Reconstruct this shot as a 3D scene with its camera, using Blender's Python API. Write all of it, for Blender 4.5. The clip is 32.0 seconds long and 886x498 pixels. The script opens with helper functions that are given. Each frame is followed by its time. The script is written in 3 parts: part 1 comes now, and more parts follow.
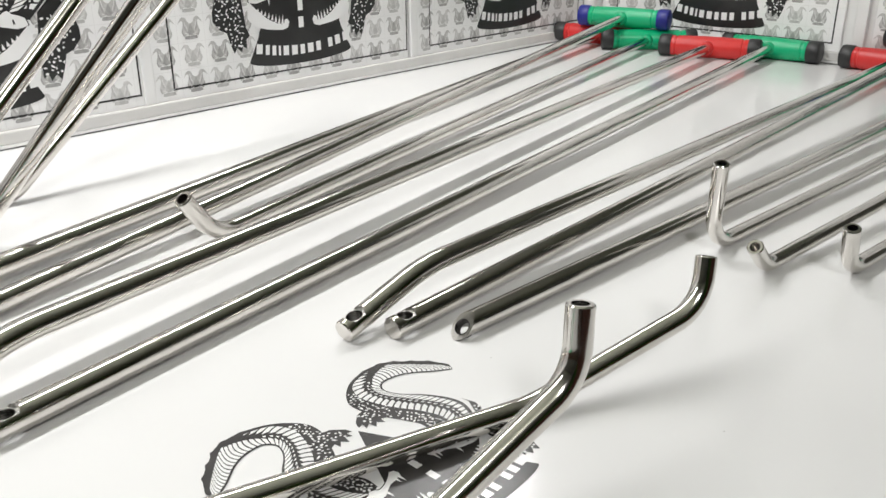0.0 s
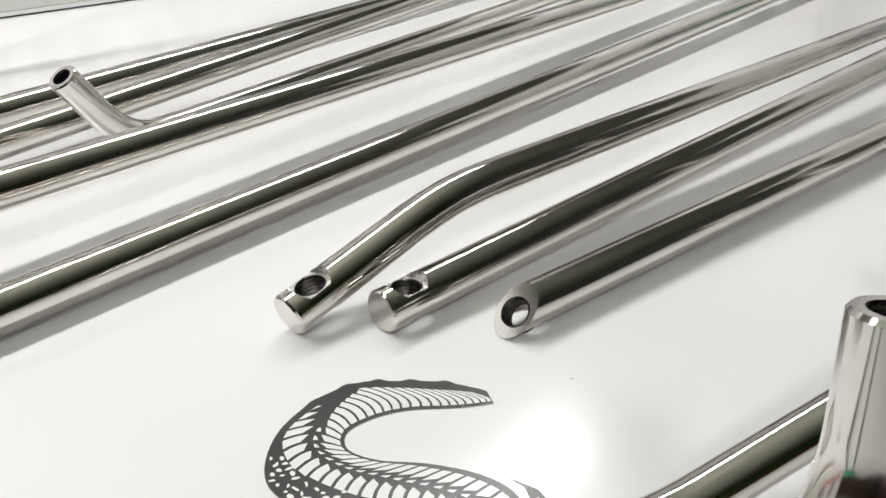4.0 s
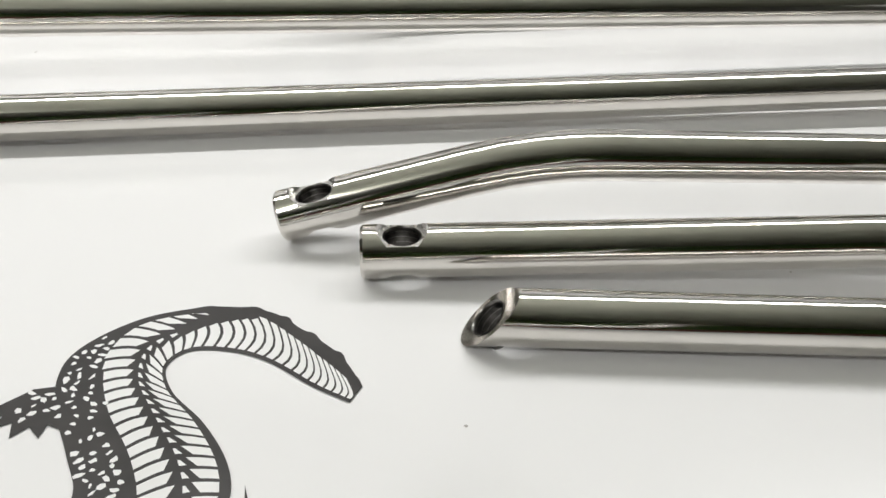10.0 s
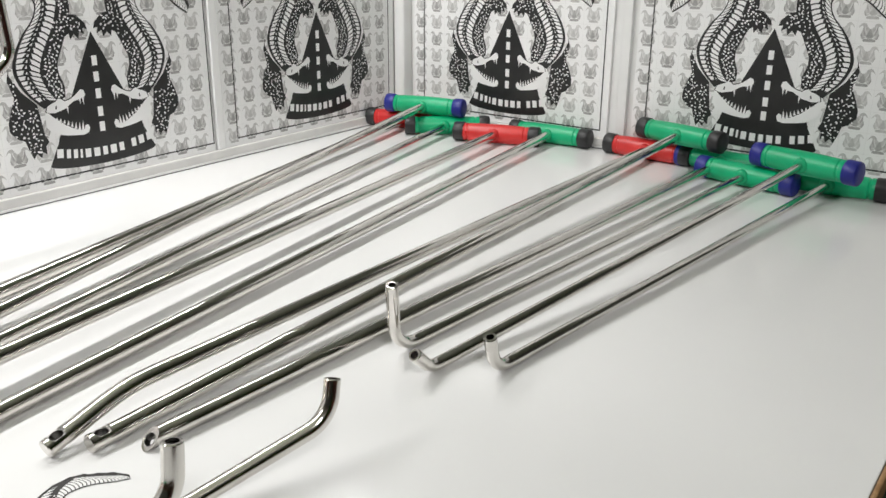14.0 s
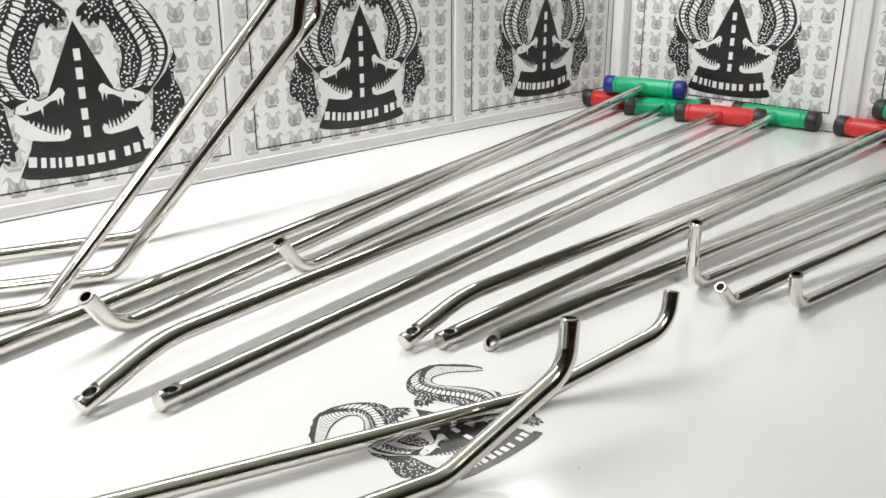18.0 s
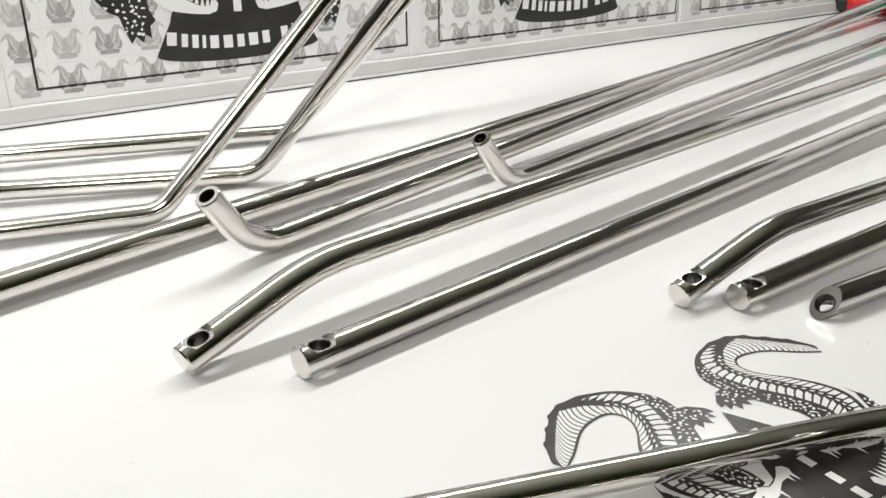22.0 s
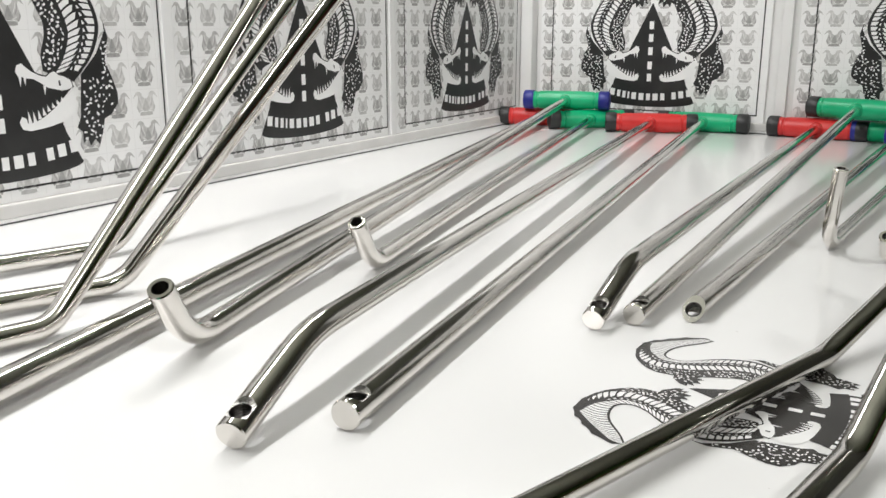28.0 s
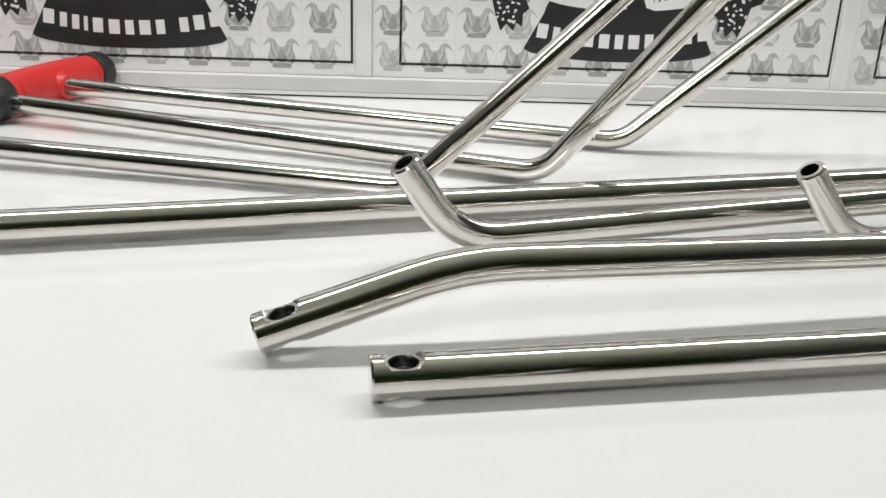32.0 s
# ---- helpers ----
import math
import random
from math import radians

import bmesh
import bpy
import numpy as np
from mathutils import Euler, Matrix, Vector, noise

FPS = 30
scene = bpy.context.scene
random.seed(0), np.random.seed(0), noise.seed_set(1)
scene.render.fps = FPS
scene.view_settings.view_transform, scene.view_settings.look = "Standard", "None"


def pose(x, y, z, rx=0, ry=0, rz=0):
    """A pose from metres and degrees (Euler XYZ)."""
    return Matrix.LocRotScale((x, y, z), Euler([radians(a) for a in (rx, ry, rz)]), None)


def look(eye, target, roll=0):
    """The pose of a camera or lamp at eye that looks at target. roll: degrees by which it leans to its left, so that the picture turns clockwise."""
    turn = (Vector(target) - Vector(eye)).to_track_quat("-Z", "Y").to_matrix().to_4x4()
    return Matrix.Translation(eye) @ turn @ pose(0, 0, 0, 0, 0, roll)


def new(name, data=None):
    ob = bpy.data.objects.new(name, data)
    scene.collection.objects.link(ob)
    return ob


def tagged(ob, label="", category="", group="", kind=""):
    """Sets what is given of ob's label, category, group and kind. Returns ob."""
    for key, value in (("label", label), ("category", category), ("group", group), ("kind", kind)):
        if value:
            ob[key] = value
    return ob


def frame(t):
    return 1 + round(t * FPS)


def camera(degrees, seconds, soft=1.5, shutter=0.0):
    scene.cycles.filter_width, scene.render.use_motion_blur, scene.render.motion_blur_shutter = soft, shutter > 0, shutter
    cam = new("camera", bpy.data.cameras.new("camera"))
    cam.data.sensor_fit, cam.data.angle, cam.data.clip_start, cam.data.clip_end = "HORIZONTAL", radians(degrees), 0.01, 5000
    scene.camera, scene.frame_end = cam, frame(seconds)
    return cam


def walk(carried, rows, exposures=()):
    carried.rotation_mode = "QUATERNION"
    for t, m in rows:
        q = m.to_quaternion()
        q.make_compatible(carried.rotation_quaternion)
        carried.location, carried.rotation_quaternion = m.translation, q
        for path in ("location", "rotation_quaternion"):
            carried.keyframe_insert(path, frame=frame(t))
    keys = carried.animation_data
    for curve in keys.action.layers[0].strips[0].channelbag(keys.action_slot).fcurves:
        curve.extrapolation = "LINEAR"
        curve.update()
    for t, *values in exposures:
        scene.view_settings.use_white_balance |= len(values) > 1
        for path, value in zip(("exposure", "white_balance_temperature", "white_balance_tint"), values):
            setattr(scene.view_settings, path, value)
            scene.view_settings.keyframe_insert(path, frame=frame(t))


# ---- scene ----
cam = camera(53.78, 32.0)
PATH = [
    (0, (-0.0847, 0.0648, 0.2000), (0.5895, 0.6995, -0.1776), -0.19),
    (0.5, (-0.0659, 0.0786, 0.1909), (0.6043, 0.7095, -0.2000), -0.25),
    (1, (-0.0426, 0.0993, 0.1863), (0.6207, 0.7306, -0.2157), -0.37),
    (1.5, (-0.0163, 0.1246, 0.1823), (0.6342, 0.7658, -0.2247), -0.64),
    (2, (0.0120, 0.1551, 0.1899), (0.6490, 0.8001, -0.2322), -0.14),
    (2.5, (0.0283, 0.1642, 0.1736), (0.6461, 0.8215, -0.2580), -0.54),
    (3, (0.0346, 0.1771, 0.1385), (0.6450, 0.8397, -0.2954), -0.62),
    (3.5, (0.0460, 0.1867, 0.1166), (0.6549, 0.8489, -0.3202), -0.61),
    (5.5, (0.0598, 0.1901, 0.1203), (0.6607, 0.8489, -0.3323), -0.11),
    (6, (0.0679, 0.1818, 0.1180), (0.6561, 0.8708, -0.3055), 1.79),
    (6.5, (0.1008, 0.1776, 0.1265), (0.5992, 0.9243, -0.3140), 1.16),
    (7, (0.1212, 0.1791, 0.1171), (0.5645, 0.9616, -0.3202), 3.64),
    (7.5, (0.1378, 0.1803, 0.1119), (0.4789, 0.9951, -0.3568), 2.97),
    (8, (0.1507, 0.1808, 0.1114), (0.3901, 1.0167, -0.3825), 2.07),
    (8.5, (0.1618, 0.1790, 0.1083), (0.3335, 1.0235, -0.3990), 1.87),
    (9, (0.1692, 0.1783, 0.1053), (0.2937, 1.0251, -0.4119), 3.21),
    (9.5, (0.1739, 0.1811, 0.1015), (0.2605, 1.0276, -0.4237), 3.66),
    (10, (0.1741, 0.1822, 0.1044), (0.2512, 1.0296, -0.4210), 3.51),
    (10.5, (0.1631, 0.1718, 0.1189), (0.3038, 1.0126, -0.4038), 4.01),
    (11, (0.1256, 0.1554, 0.1370), (0.4448, 0.9666, -0.3531), 4.62),
    (11.5, (0.0930, 0.1268, 0.1629), (0.5700, 0.8744, -0.2993), 3.93),
    (12, (0.0800, 0.0838, 0.2130), (0.6560, 0.7617, -0.2437), 1.23),
    (12.5, (0.0493, 0.0186, 0.2521), (0.6854, 0.6636, -0.1712), 0.75),
    (13, (0.0042, -0.0394, 0.2702), (0.6906, 0.5729, -0.1222), 1.02),
    (13.5, (-0.0314, -0.0705, 0.2851), (0.6985, 0.5130, -0.0709), 0.51),
    (15.5, (-0.0939, -0.0950, 0.2820), (0.6769, 0.4518, -0.0450), 0.31),
    (16, (-0.1023, -0.0902, 0.2795), (0.6670, 0.4586, -0.0477), 0.24),
    (16.5, (-0.1194, -0.0816, 0.2739), (0.6400, 0.4816, -0.0520), 0.62),
    (17, (-0.1446, -0.0633, 0.2680), (0.5850, 0.5379, -0.0579), 0.37),
    (17.5, (-0.1669, -0.0441, 0.2580), (0.5230, 0.6030, -0.0664), 0.08),
    (18, (-0.1848, -0.0313, 0.2480), (0.4722, 0.6470, -0.0809), 0.03),
    (18.5, (-0.1988, -0.0193, 0.2381), (0.4258, 0.6863, -0.0967), -0.03),
    (19, (-0.2030, -0.0063, 0.2300), (0.3968, 0.7187, -0.1087), 0.00),
    (19.5, (-0.1999, 0.0060, 0.2211), (0.3795, 0.7473, -0.1177), 0.04),
    (20, (-0.1924, 0.0200, 0.2127), (0.3701, 0.7743, -0.1257), -0.20),
    (20.5, (-0.1780, 0.0397, 0.1984), (0.3703, 0.8001, -0.1497), -0.03),
    (21, (-0.1610, 0.0624, 0.1900), (0.3734, 0.8289, -0.1664), -0.20),
    (21.5, (-0.1301, 0.0977, 0.1762), (0.3903, 0.8646, -0.1992), -0.48),
    (22, (-0.1028, 0.1397, 0.1623), (0.4045, 0.9089, -0.2262), -0.51),
    (22.5, (-0.0927, 0.1776, 0.1464), (0.4064, 0.9405, -0.2646), 0.46),
    (23, (-0.1013, 0.2145, 0.1344), (0.4020, 0.9746, -0.2766), 0.31),
    (23.5, (-0.1105, 0.2429, 0.1231), (0.4613, 0.9583, -0.2783), 0.87),
    (24, (-0.1273, 0.2650, 0.1134), (0.5228, 0.9080, -0.2913), 0.32),
    (24.5, (-0.1437, 0.2674, 0.1152), (0.6165, 0.8159, -0.2327), -0.04),
    (25, (-0.1581, 0.2514, 0.1171), (0.6604, 0.7387, -0.1874), -1.70),
    (25.5, (-0.1710, 0.2369, 0.1267), (0.6655, 0.7145, -0.1421), -2.04),
    (27.5, (-0.2221, 0.2103, 0.1404), (0.6089, 0.7039, -0.1164), -0.00),
    (28, (-0.2335, 0.2065, 0.1454), (0.5963, 0.7074, -0.1009), 0.04),
    (28.5, (-0.2399, 0.2026, 0.1466), (0.5800, 0.7218, -0.0949), 0.42),
    (29, (-0.2263, 0.2031, 0.1419), (0.5758, 0.7488, -0.1003), 0.81),
    (29.5, (-0.1730, 0.2109, 0.1326), (0.6127, 0.7786, -0.1129), 2.59),
    (30, (-0.1230, 0.2117, 0.1238), (0.5559, 0.8948, -0.1455), 4.24),
    (30.5, (-0.0804, 0.2067, 0.1166), (0.4388, 1.0038, -0.1917), 5.11),
    (31, (-0.0409, 0.1972, 0.1130), (0.2534, 1.0939, -0.2179), 3.01),
    (31.5, (-0.0060, 0.1930, 0.1188), (0.1392, 1.1228, -0.2194), 3.09),
    (32, (0.0127, 0.1877, 0.1172), (0.0462, 1.1261, -0.2266), 1.97),
]
EXPOSURES = [(0, -0.08), (2, -0.08), (3, -0.18), (6, -0.18), (10, -0.21), (12, -0.1), (13, -0.07), (16, 0.04), (19, -0.08), (20, -0.19), (22, -0.14), (23.3, -0.29), (24.5, -0.29), (25.5, -0.15), (28, -0.08), (30, -0.14), (31, -0.32), (32, -0.34)]
walk(cam, [(t, look(eye, target, roll)) for t, eye, target, roll in PATH], EXPOSURES)

# ---------------------------------------------------------------- world and light
world = bpy.data.worlds.new("world")
scene.world = world
world.use_nodes = True
world.node_tree.nodes["Background"].inputs[0].default_value = (0.55, 0.6, 0.65, 1)
world.node_tree.nodes["Background"].inputs[1].default_value = 0.05


def area_lamp(name, place, target, sx, sy, watts, colour):
    data = bpy.data.lights.new(name, "AREA")
    data.shape, data.size, data.size_y, data.energy, data.color = "RECTANGLE", sx, sy, watts, colour
    ob = new(name, data)
    ob.matrix_world = look(place, target)
    return ob


CEIL = 1.75
FLOOR = -0.88
# a long tube over the boards, running with the rods
area_lamp("lamp_tube", (0.14, 0.725, 0.74), (0.146, 0.687, 0), 1.60, 0.08, 10.6, (1.0, 0.988, 0.983))
# the same tube throws light up to the ceiling
area_lamp("lamp_tube_upper", (0.14, 0.725, 0.755), (0.14, 0.725, 1.7), 1.60, 0.08, 7.0, (1.0, 0.988, 0.983))
# unseen fill lamp under the ceiling, added to lighten the boards and the room
area_lamp("lamp_fill", (-0.9, -1.1, CEIL - 0.10), (0.45, 0.83, 0.25), 0.38, 0.38, 23, (1.0, 0.988, 0.98))


# ---------------------------------------------------------------- materials
def material(name):
    m = bpy.data.materials.new(name)
    m.use_nodes = True
    return m, m.node_tree, m.node_tree.nodes["Principled BSDF"]


def noise_node(nt, scale, detail=4.0, rough=0.55):
    tc = nt.nodes.new("ShaderNodeTexCoord")
    n = nt.nodes.new("ShaderNodeTexNoise")
    n.inputs["Scale"].default_value, n.inputs["Detail"].default_value, n.inputs["Roughness"].default_value = scale, detail, rough
    nt.links.new(tc.outputs["Object"], n.inputs["Vector"])
    return n


def ramp_node(nt, src, a, b, lo=0.35, hi=0.65):
    r = nt.nodes.new("ShaderNodeValToRGB")
    r.color_ramp.elements[0].position, r.color_ramp.elements[1].position = lo, hi
    r.color_ramp.elements[0].color, r.color_ramp.elements[1].color = (*a, 1), (*b, 1)
    nt.links.new(src, r.inputs[0])
    return r


def bump_node(nt, b, src, strength, distance=0.001):
    n = nt.nodes.new("ShaderNodeBump")
    n.inputs["Strength"].default_value, n.inputs["Distance"].default_value = strength, distance
    nt.links.new(src, n.inputs["Height"])
    nt.links.new(n.outputs[0], b.inputs["Normal"])
    return n


def simple(name, c1, c2, rough, scale=60.0, metal=0.0, bump=0.0, fine=900.0, rough2=None, coat=0.0):
    """A surface with colour that varies at one scale, and fine relief and gloss at another."""
    m, nt, b = material(name)
    n = noise_node(nt, scale)
    r = ramp_node(nt, n.outputs[0], c1, c2)
    nt.links.new(r.outputs[0], b.inputs["Base Color"])
    b.inputs["Metallic"].default_value = metal
    b.inputs["Roughness"].default_value = rough
    if coat:
        b.inputs["Coat Weight"].default_value, b.inputs["Coat Roughness"].default_value = coat, 0.05
    f = noise_node(nt, fine, 6.0)
    if rough2 is not None:
        mr = nt.nodes.new("ShaderNodeMapRange")
        mr.inputs["To Min"].default_value, mr.inputs["To Max"].default_value = rough, rough2
        n3 = noise_node(nt, scale * 2.3, 8.0, 0.7)
        nt.links.new(n3.outputs[0], mr.inputs["Value"])
        nt.links.new(mr.outputs[0], b.inputs["Roughness"])
    if bump:
        bump_node(nt, b, f.outputs[0], bump, 0.0004)
    return m


TOP = simple("white_gloss_laminate", (0.77, 0.77, 0.765), (0.80, 0.80, 0.795), 0.13, 3.0, bump=0.004, fine=60.0, rough2=0.19)
STEEL = simple("polished_steel", (0.66, 0.635, 0.60), (0.73, 0.705, 0.67), 0.10, 45.0, 1.0, 0.0, 700.0, 0.125)

STEEL_CUT = simple("machined_steel", (0.60, 0.59, 0.57), (0.72, 0.71, 0.68), 0.22, 300.0, 1.0, 0.10, 3000.0, 0.34)
THREAD = simple("thread_steel", (0.12, 0.116, 0.11), (0.24, 0.23, 0.22), 0.30, 500.0, 1.0, 0.1, 3000.0)
GREEN = simple("green_plastic", (0.0, 0.37, 0.155), (0.0, 0.43, 0.19), 0.30, 25.0, bump=0.05, fine=1200.0, rough2=0.42)
RED = simple("red_plastic", (0.55, 0.022, 0.022), (0.65, 0.034, 0.03), 0.30, 25.0, bump=0.05, fine=1200.0, rough2=0.42)
BLACK_CAP = simple("black_rubber", (0.012, 0.012, 0.013), (0.022, 0.022, 0.022), 0.38, 60.0, bump=0.08, fine=1500.0, rough2=0.5)
BLUE_CAP = simple("blue_rubber", (0.006, 0.010, 0.17), (0.010, 0.016, 0.23), 0.36, 60.0, bump=0.08, fine=1500.0, rough2=0.48)
PAPER = simple("printed_board", (0.83, 0.83, 0.825), (0.86, 0.86, 0.855), 0.38, 6.0, bump=0.02, fine=300.0, rough2=0.5)
INK = simple("black_ink", (0.012, 0.012, 0.012), (0.02, 0.02, 0.02), 0.34, 40.0, bump=0.02, fine=300.0, rough2=0.45)
INK_GREY = simple("grey_ink", (0.45, 0.445, 0.435), (0.56, 0.555, 0.545), 0.42, 260.0)
INK_GREY_LIGHT = simple("light_grey_ink", (0.56, 0.555, 0.545), (0.66, 0.655, 0.64), 0.42, 260.0)
INK_GREY_DARK = simple("dark_grey_ink", (0.31, 0.307, 0.30), (0.41, 0.405, 0.395), 0.42, 260.0)
INK_PALE = simple("pale_grey_ink", (0.72, 0.72, 0.71), (0.78, 0.78, 0.77), 0.42, 200.0)
WHITE_INK = simple("white_print", (0.83, 0.83, 0.825), (0.86, 0.86, 0.855), 0.38, 40.0)
DECAL = simple("decal_ink", (0.028, 0.026, 0.025), (0.046, 0.043, 0.041), 0.20, 60.0, bump=0.02, fine=200.0, rough2=0.30)
DECAL_WHITE = simple("decal_white", (0.78, 0.78, 0.77), (0.83, 0.83, 0.82), 0.15, 60.0)
TRIM = simple("white_trim", (0.76, 0.76, 0.75), (0.81, 0.81, 0.80), 0.25, 12.0, rough2=0.36)
TRIM_GREY = simple("grey_aluminium_trim", (0.63, 0.62, 0.60), (0.70, 0.69, 0.67), 0.34, 20.0, 0.0, rough2=0.42)
WOOD = simple("raw_wood_edge", (0.30, 0.17, 0.075), (0.44, 0.27, 0.13), 0.5, 90.0, bump=0.25, fine=400.0)
DARK_FLOOR = simple("dark_floor", (0.022, 0.034, 0.017), (0.055, 0.066, 0.034), 0.5, 5.0, bump=0.1, fine=60.0)
ROOM_DARK = simple("olive_room_wall", (0.10, 0.21, 0.035), (0.19, 0.31, 0.07), 0.7, 1.4, bump=0.05, fine=50.0)
ROOM_BROWN = simple("brown_room_wall", (0.17, 0.085, 0.055), (0.26, 0.15, 0.10), 0.7, 1.4, bump=0.05, fine=50.0)
ROOM_RED = simple("red_brown_band", (0.24, 0.075, 0.05), (0.36, 0.14, 0.10), 0.6, 3.0, bump=0.05, fine=50.0)
ROOM_LIGHT = simple("light_room_wall", (0.34, 0.35, 0.31), (0.42, 0.42, 0.38), 0.7, 2.0, bump=0.05, fine=50.0)
CEILING = simple("ceiling_paint", (0.72, 0.755, 0.62), (0.79, 0.82, 0.69), 0.8, 2.0, bump=0.05, fine=50.0)
DUST = simple("grey_dust", (0.30, 0.29, 0.27), (0.5, 0.49, 0.46), 0.8, 400.0)
LEG = simple("grey_steel_leg", (0.10, 0.10, 0.10), (0.14, 0.14, 0.14), 0.4, 20.0, 0.3)


# ---------------------------------------------------------------- mesh helpers
def mesh_of(name, bm, mat, smooth=False):
    me = bpy.data.meshes.new(name)
    bm.normal_update()
    bm.to_mesh(me)
    bm.free()
    me.materials.append(mat)
    if smooth:
        for p in me.polygons:
            p.use_smooth = True
    return me


def thing(name, label, category, group="", kind="", at=Matrix()):
    ob = new(name)
    ob.empty_display_size = 0.02
    ob.matrix_world = at
    return tagged(ob, label, category, group, kind)


def part(name, bm, mat, parent=None, label="", smooth=False, sharp=None):
    ob = new(name, mesh_of(name, bm, mat, smooth))
    if sharp:
        ob.data.set_sharp_from_angle(angle=radians(sharp))
    if parent:
        ob.parent = parent
    return tagged(ob, label)


def shared(name, me, parent, m=Matrix()):
    ob = new(name, me)
    ob.parent = parent
    ob.matrix_local = m
    return ob


def box(x0, x1, y0, y1, z0, z1, bevel=0.0, segs=2):
    bm = bmesh.new()
    bmesh.ops.create_cube(bm, size=1)
    for v in bm.verts:
        v.co = Vector(((x0 + x1) / 2 + v.co.x * (x1 - x0), (y0 + y1) / 2 + v.co.y * (y1 - y0), (z0 + z1) / 2 + v.co.z * (z1 - z0)))
    if bevel:
        bmesh.ops.bevel(bm, geom=list(bm.edges), offset=bevel, segments=segs, affect="EDGES", profile=0.5)
    return bm


def rings(bm, loops, closed_ends=(True, True)):
    """Skins a row of equal vertex loops."""
    made = [[bm.verts.new(p) for p in loop] for loop in loops]
    n = len(made[0])
    for a, b in zip(made, made[1:]):
        for i in range(n):
            bm.faces.new((a[i], a[(i + 1) % n], b[(i + 1) % n], b[i]))
    if closed_ends[0]:
        bm.faces.new(made[0][::-1])
    if closed_ends[1]:
        bm.faces.new(made[-1])
    return made


def fillet(points, radii):
    """A polyline with its inner corners rounded: points, and a radius for each inner corner."""
    pts = [Vector(p) for p in points]
    out = [pts[0]]
    for i in range(1, len(pts) - 1):
        a, b, c = pts[i - 1], pts[i], pts[i + 1]
        u, v = (a - b).normalized(), (c - b).normalized()
        ang = u.angle(v)
        cap_a, cap_c = (0.8 if i == 1 else 0.48), (0.8 if i == len(pts) - 2 else 0.48)
        cut = min(radii[i - 1] / math.tan(ang / 2), cap_a * (a - b).length, cap_c * (c - b).length)
        r = cut * math.tan(ang / 2)
        mid = (u + v).normalized()
        centre = b + mid * (r / math.sin(ang / 2))
        p0, p1 = b + u * cut, b + v * cut
        d0, d1 = p0 - centre, p1 - centre
        turn = d0.angle(d1)
        axis = d0.cross(d1).normalized()
        steps = max(4, int(turn / radians(5)))
        for k in range(steps + 1):
            out.append(centre + Matrix.Rotation(turn * k / steps, 3, axis) @ d0)
    out.append(pts[-1])
    return out


def sweep_loops(path, radius, n=28):
    """Circles along a path, without twist."""
    tang = []
    for i in range(len(path)):
        a, b = path[max(0, i - 1)], path[min(len(path) - 1, i + 1)]
        tang.append((b - a).normalized())
    side = tang[0].cross(Vector((0, 0, 1)))
    if side.length < 0.1:
        side = tang[0].cross(Vector((0, 1, 0)))
    side.normalize()
    loops = []
    for i, (p, t) in enumerate(zip(path, tang)):
        side = (side - t * side.dot(t)).normalized()
        up = side.cross(t)
        loops.append([p + (side * math.cos(a) + up * math.sin(a)) * radius for a in [2 * math.pi * k / n for k in range(n)]])
    return loops, tang


def ring_at(centre, axis, radius, n=28, ref=None):
    axis = axis.normalized()
    s = axis.cross(ref or Vector((0, 0, 1)))
    if s.length < 0.1:
        s = axis.cross(Vector((0, 1, 0)))
    s.normalize()
    u = s.cross(axis)
    return [centre + (s * math.cos(a) + u * math.sin(a)) * radius for a in [2 * math.pi * k / n for k in range(n)]]


def flat_poly(points, m, h):
    """One flat outline, laid by m at the height h over its ground."""
    bm = bmesh.new()
    add_poly(bm, points, m, h)
    return bm


def add_poly(bm, points, m, h):
    f = bm.faces.new([bm.verts.new(m @ Vector((p[0], p[1], h))) for p in points])
    f.normal_update()
    if f.normal.dot(m.to_3x3() @ Vector((0, 0, 1))) < 0:
        f.normal_flip()
    return f


# ---------------------------------------------------------------- the room
WALL_Y, WALL_X = 0.83, 1.055
RX0, RX1, RY0, RY1 = -3.0, 3.0, -3.5, 2.7


def structure(name, bm, mat, label):
    return tagged(part(name, bm, mat), label, name.split("_")[0], kind="structure")


structure("floor", box(RX0, RX1, RY0, RY1, FLOOR - 0.1, FLOOR), DARK_FLOOR, "dark greenish workshop floor under the white table")
structure("ceiling", box(RX0, RX1, RY0, RY1, CEIL, CEIL + 0.1), CEILING, "plain pale ceiling over the table")
structure("wall_south", box(RX0 - 0.1, RX1 + 0.1, RY0 - 0.1, RY0, FLOOR, CEIL), ROOM_DARK, "plain olive green wall of the room")
# unseen red-brown band, added so the rods mirror red streaks near the horizon
structure("baseboard", box(RX0, RX1, RY0 + 0.0, RY0 + 0.03, FLOOR, 0.50), ROOM_RED, "unseen reddish brown band, added for reflections in the rods")
structure("wall_west", box(RX0 - 0.1, RX0, RY0, RY1, FLOOR, CEIL), ROOM_LIGHT, "plain grey-green painted wall of the room")
# unseen brown band, added to give the steel a low brown reflection
structure("baseboard", box(RX0, RX0 + 0.03, RY0 + 0.03, RY1, FLOOR, 0.55), ROOM_BROWN, "unseen brown band, added for reflections in the rods")
structure("wall_north", box(RX0 - 0.1, RX1 + 0.1, RY1, RY1 + 0.1, FLOOR, CEIL), ROOM_LIGHT, "plain grey-green painted wall of the room")
structure("wall_east", box(RX1, RX1 + 0.1, RY0, RY1, FLOOR, CEIL), ROOM_LIGHT, "plain grey-green painted wall of the room")

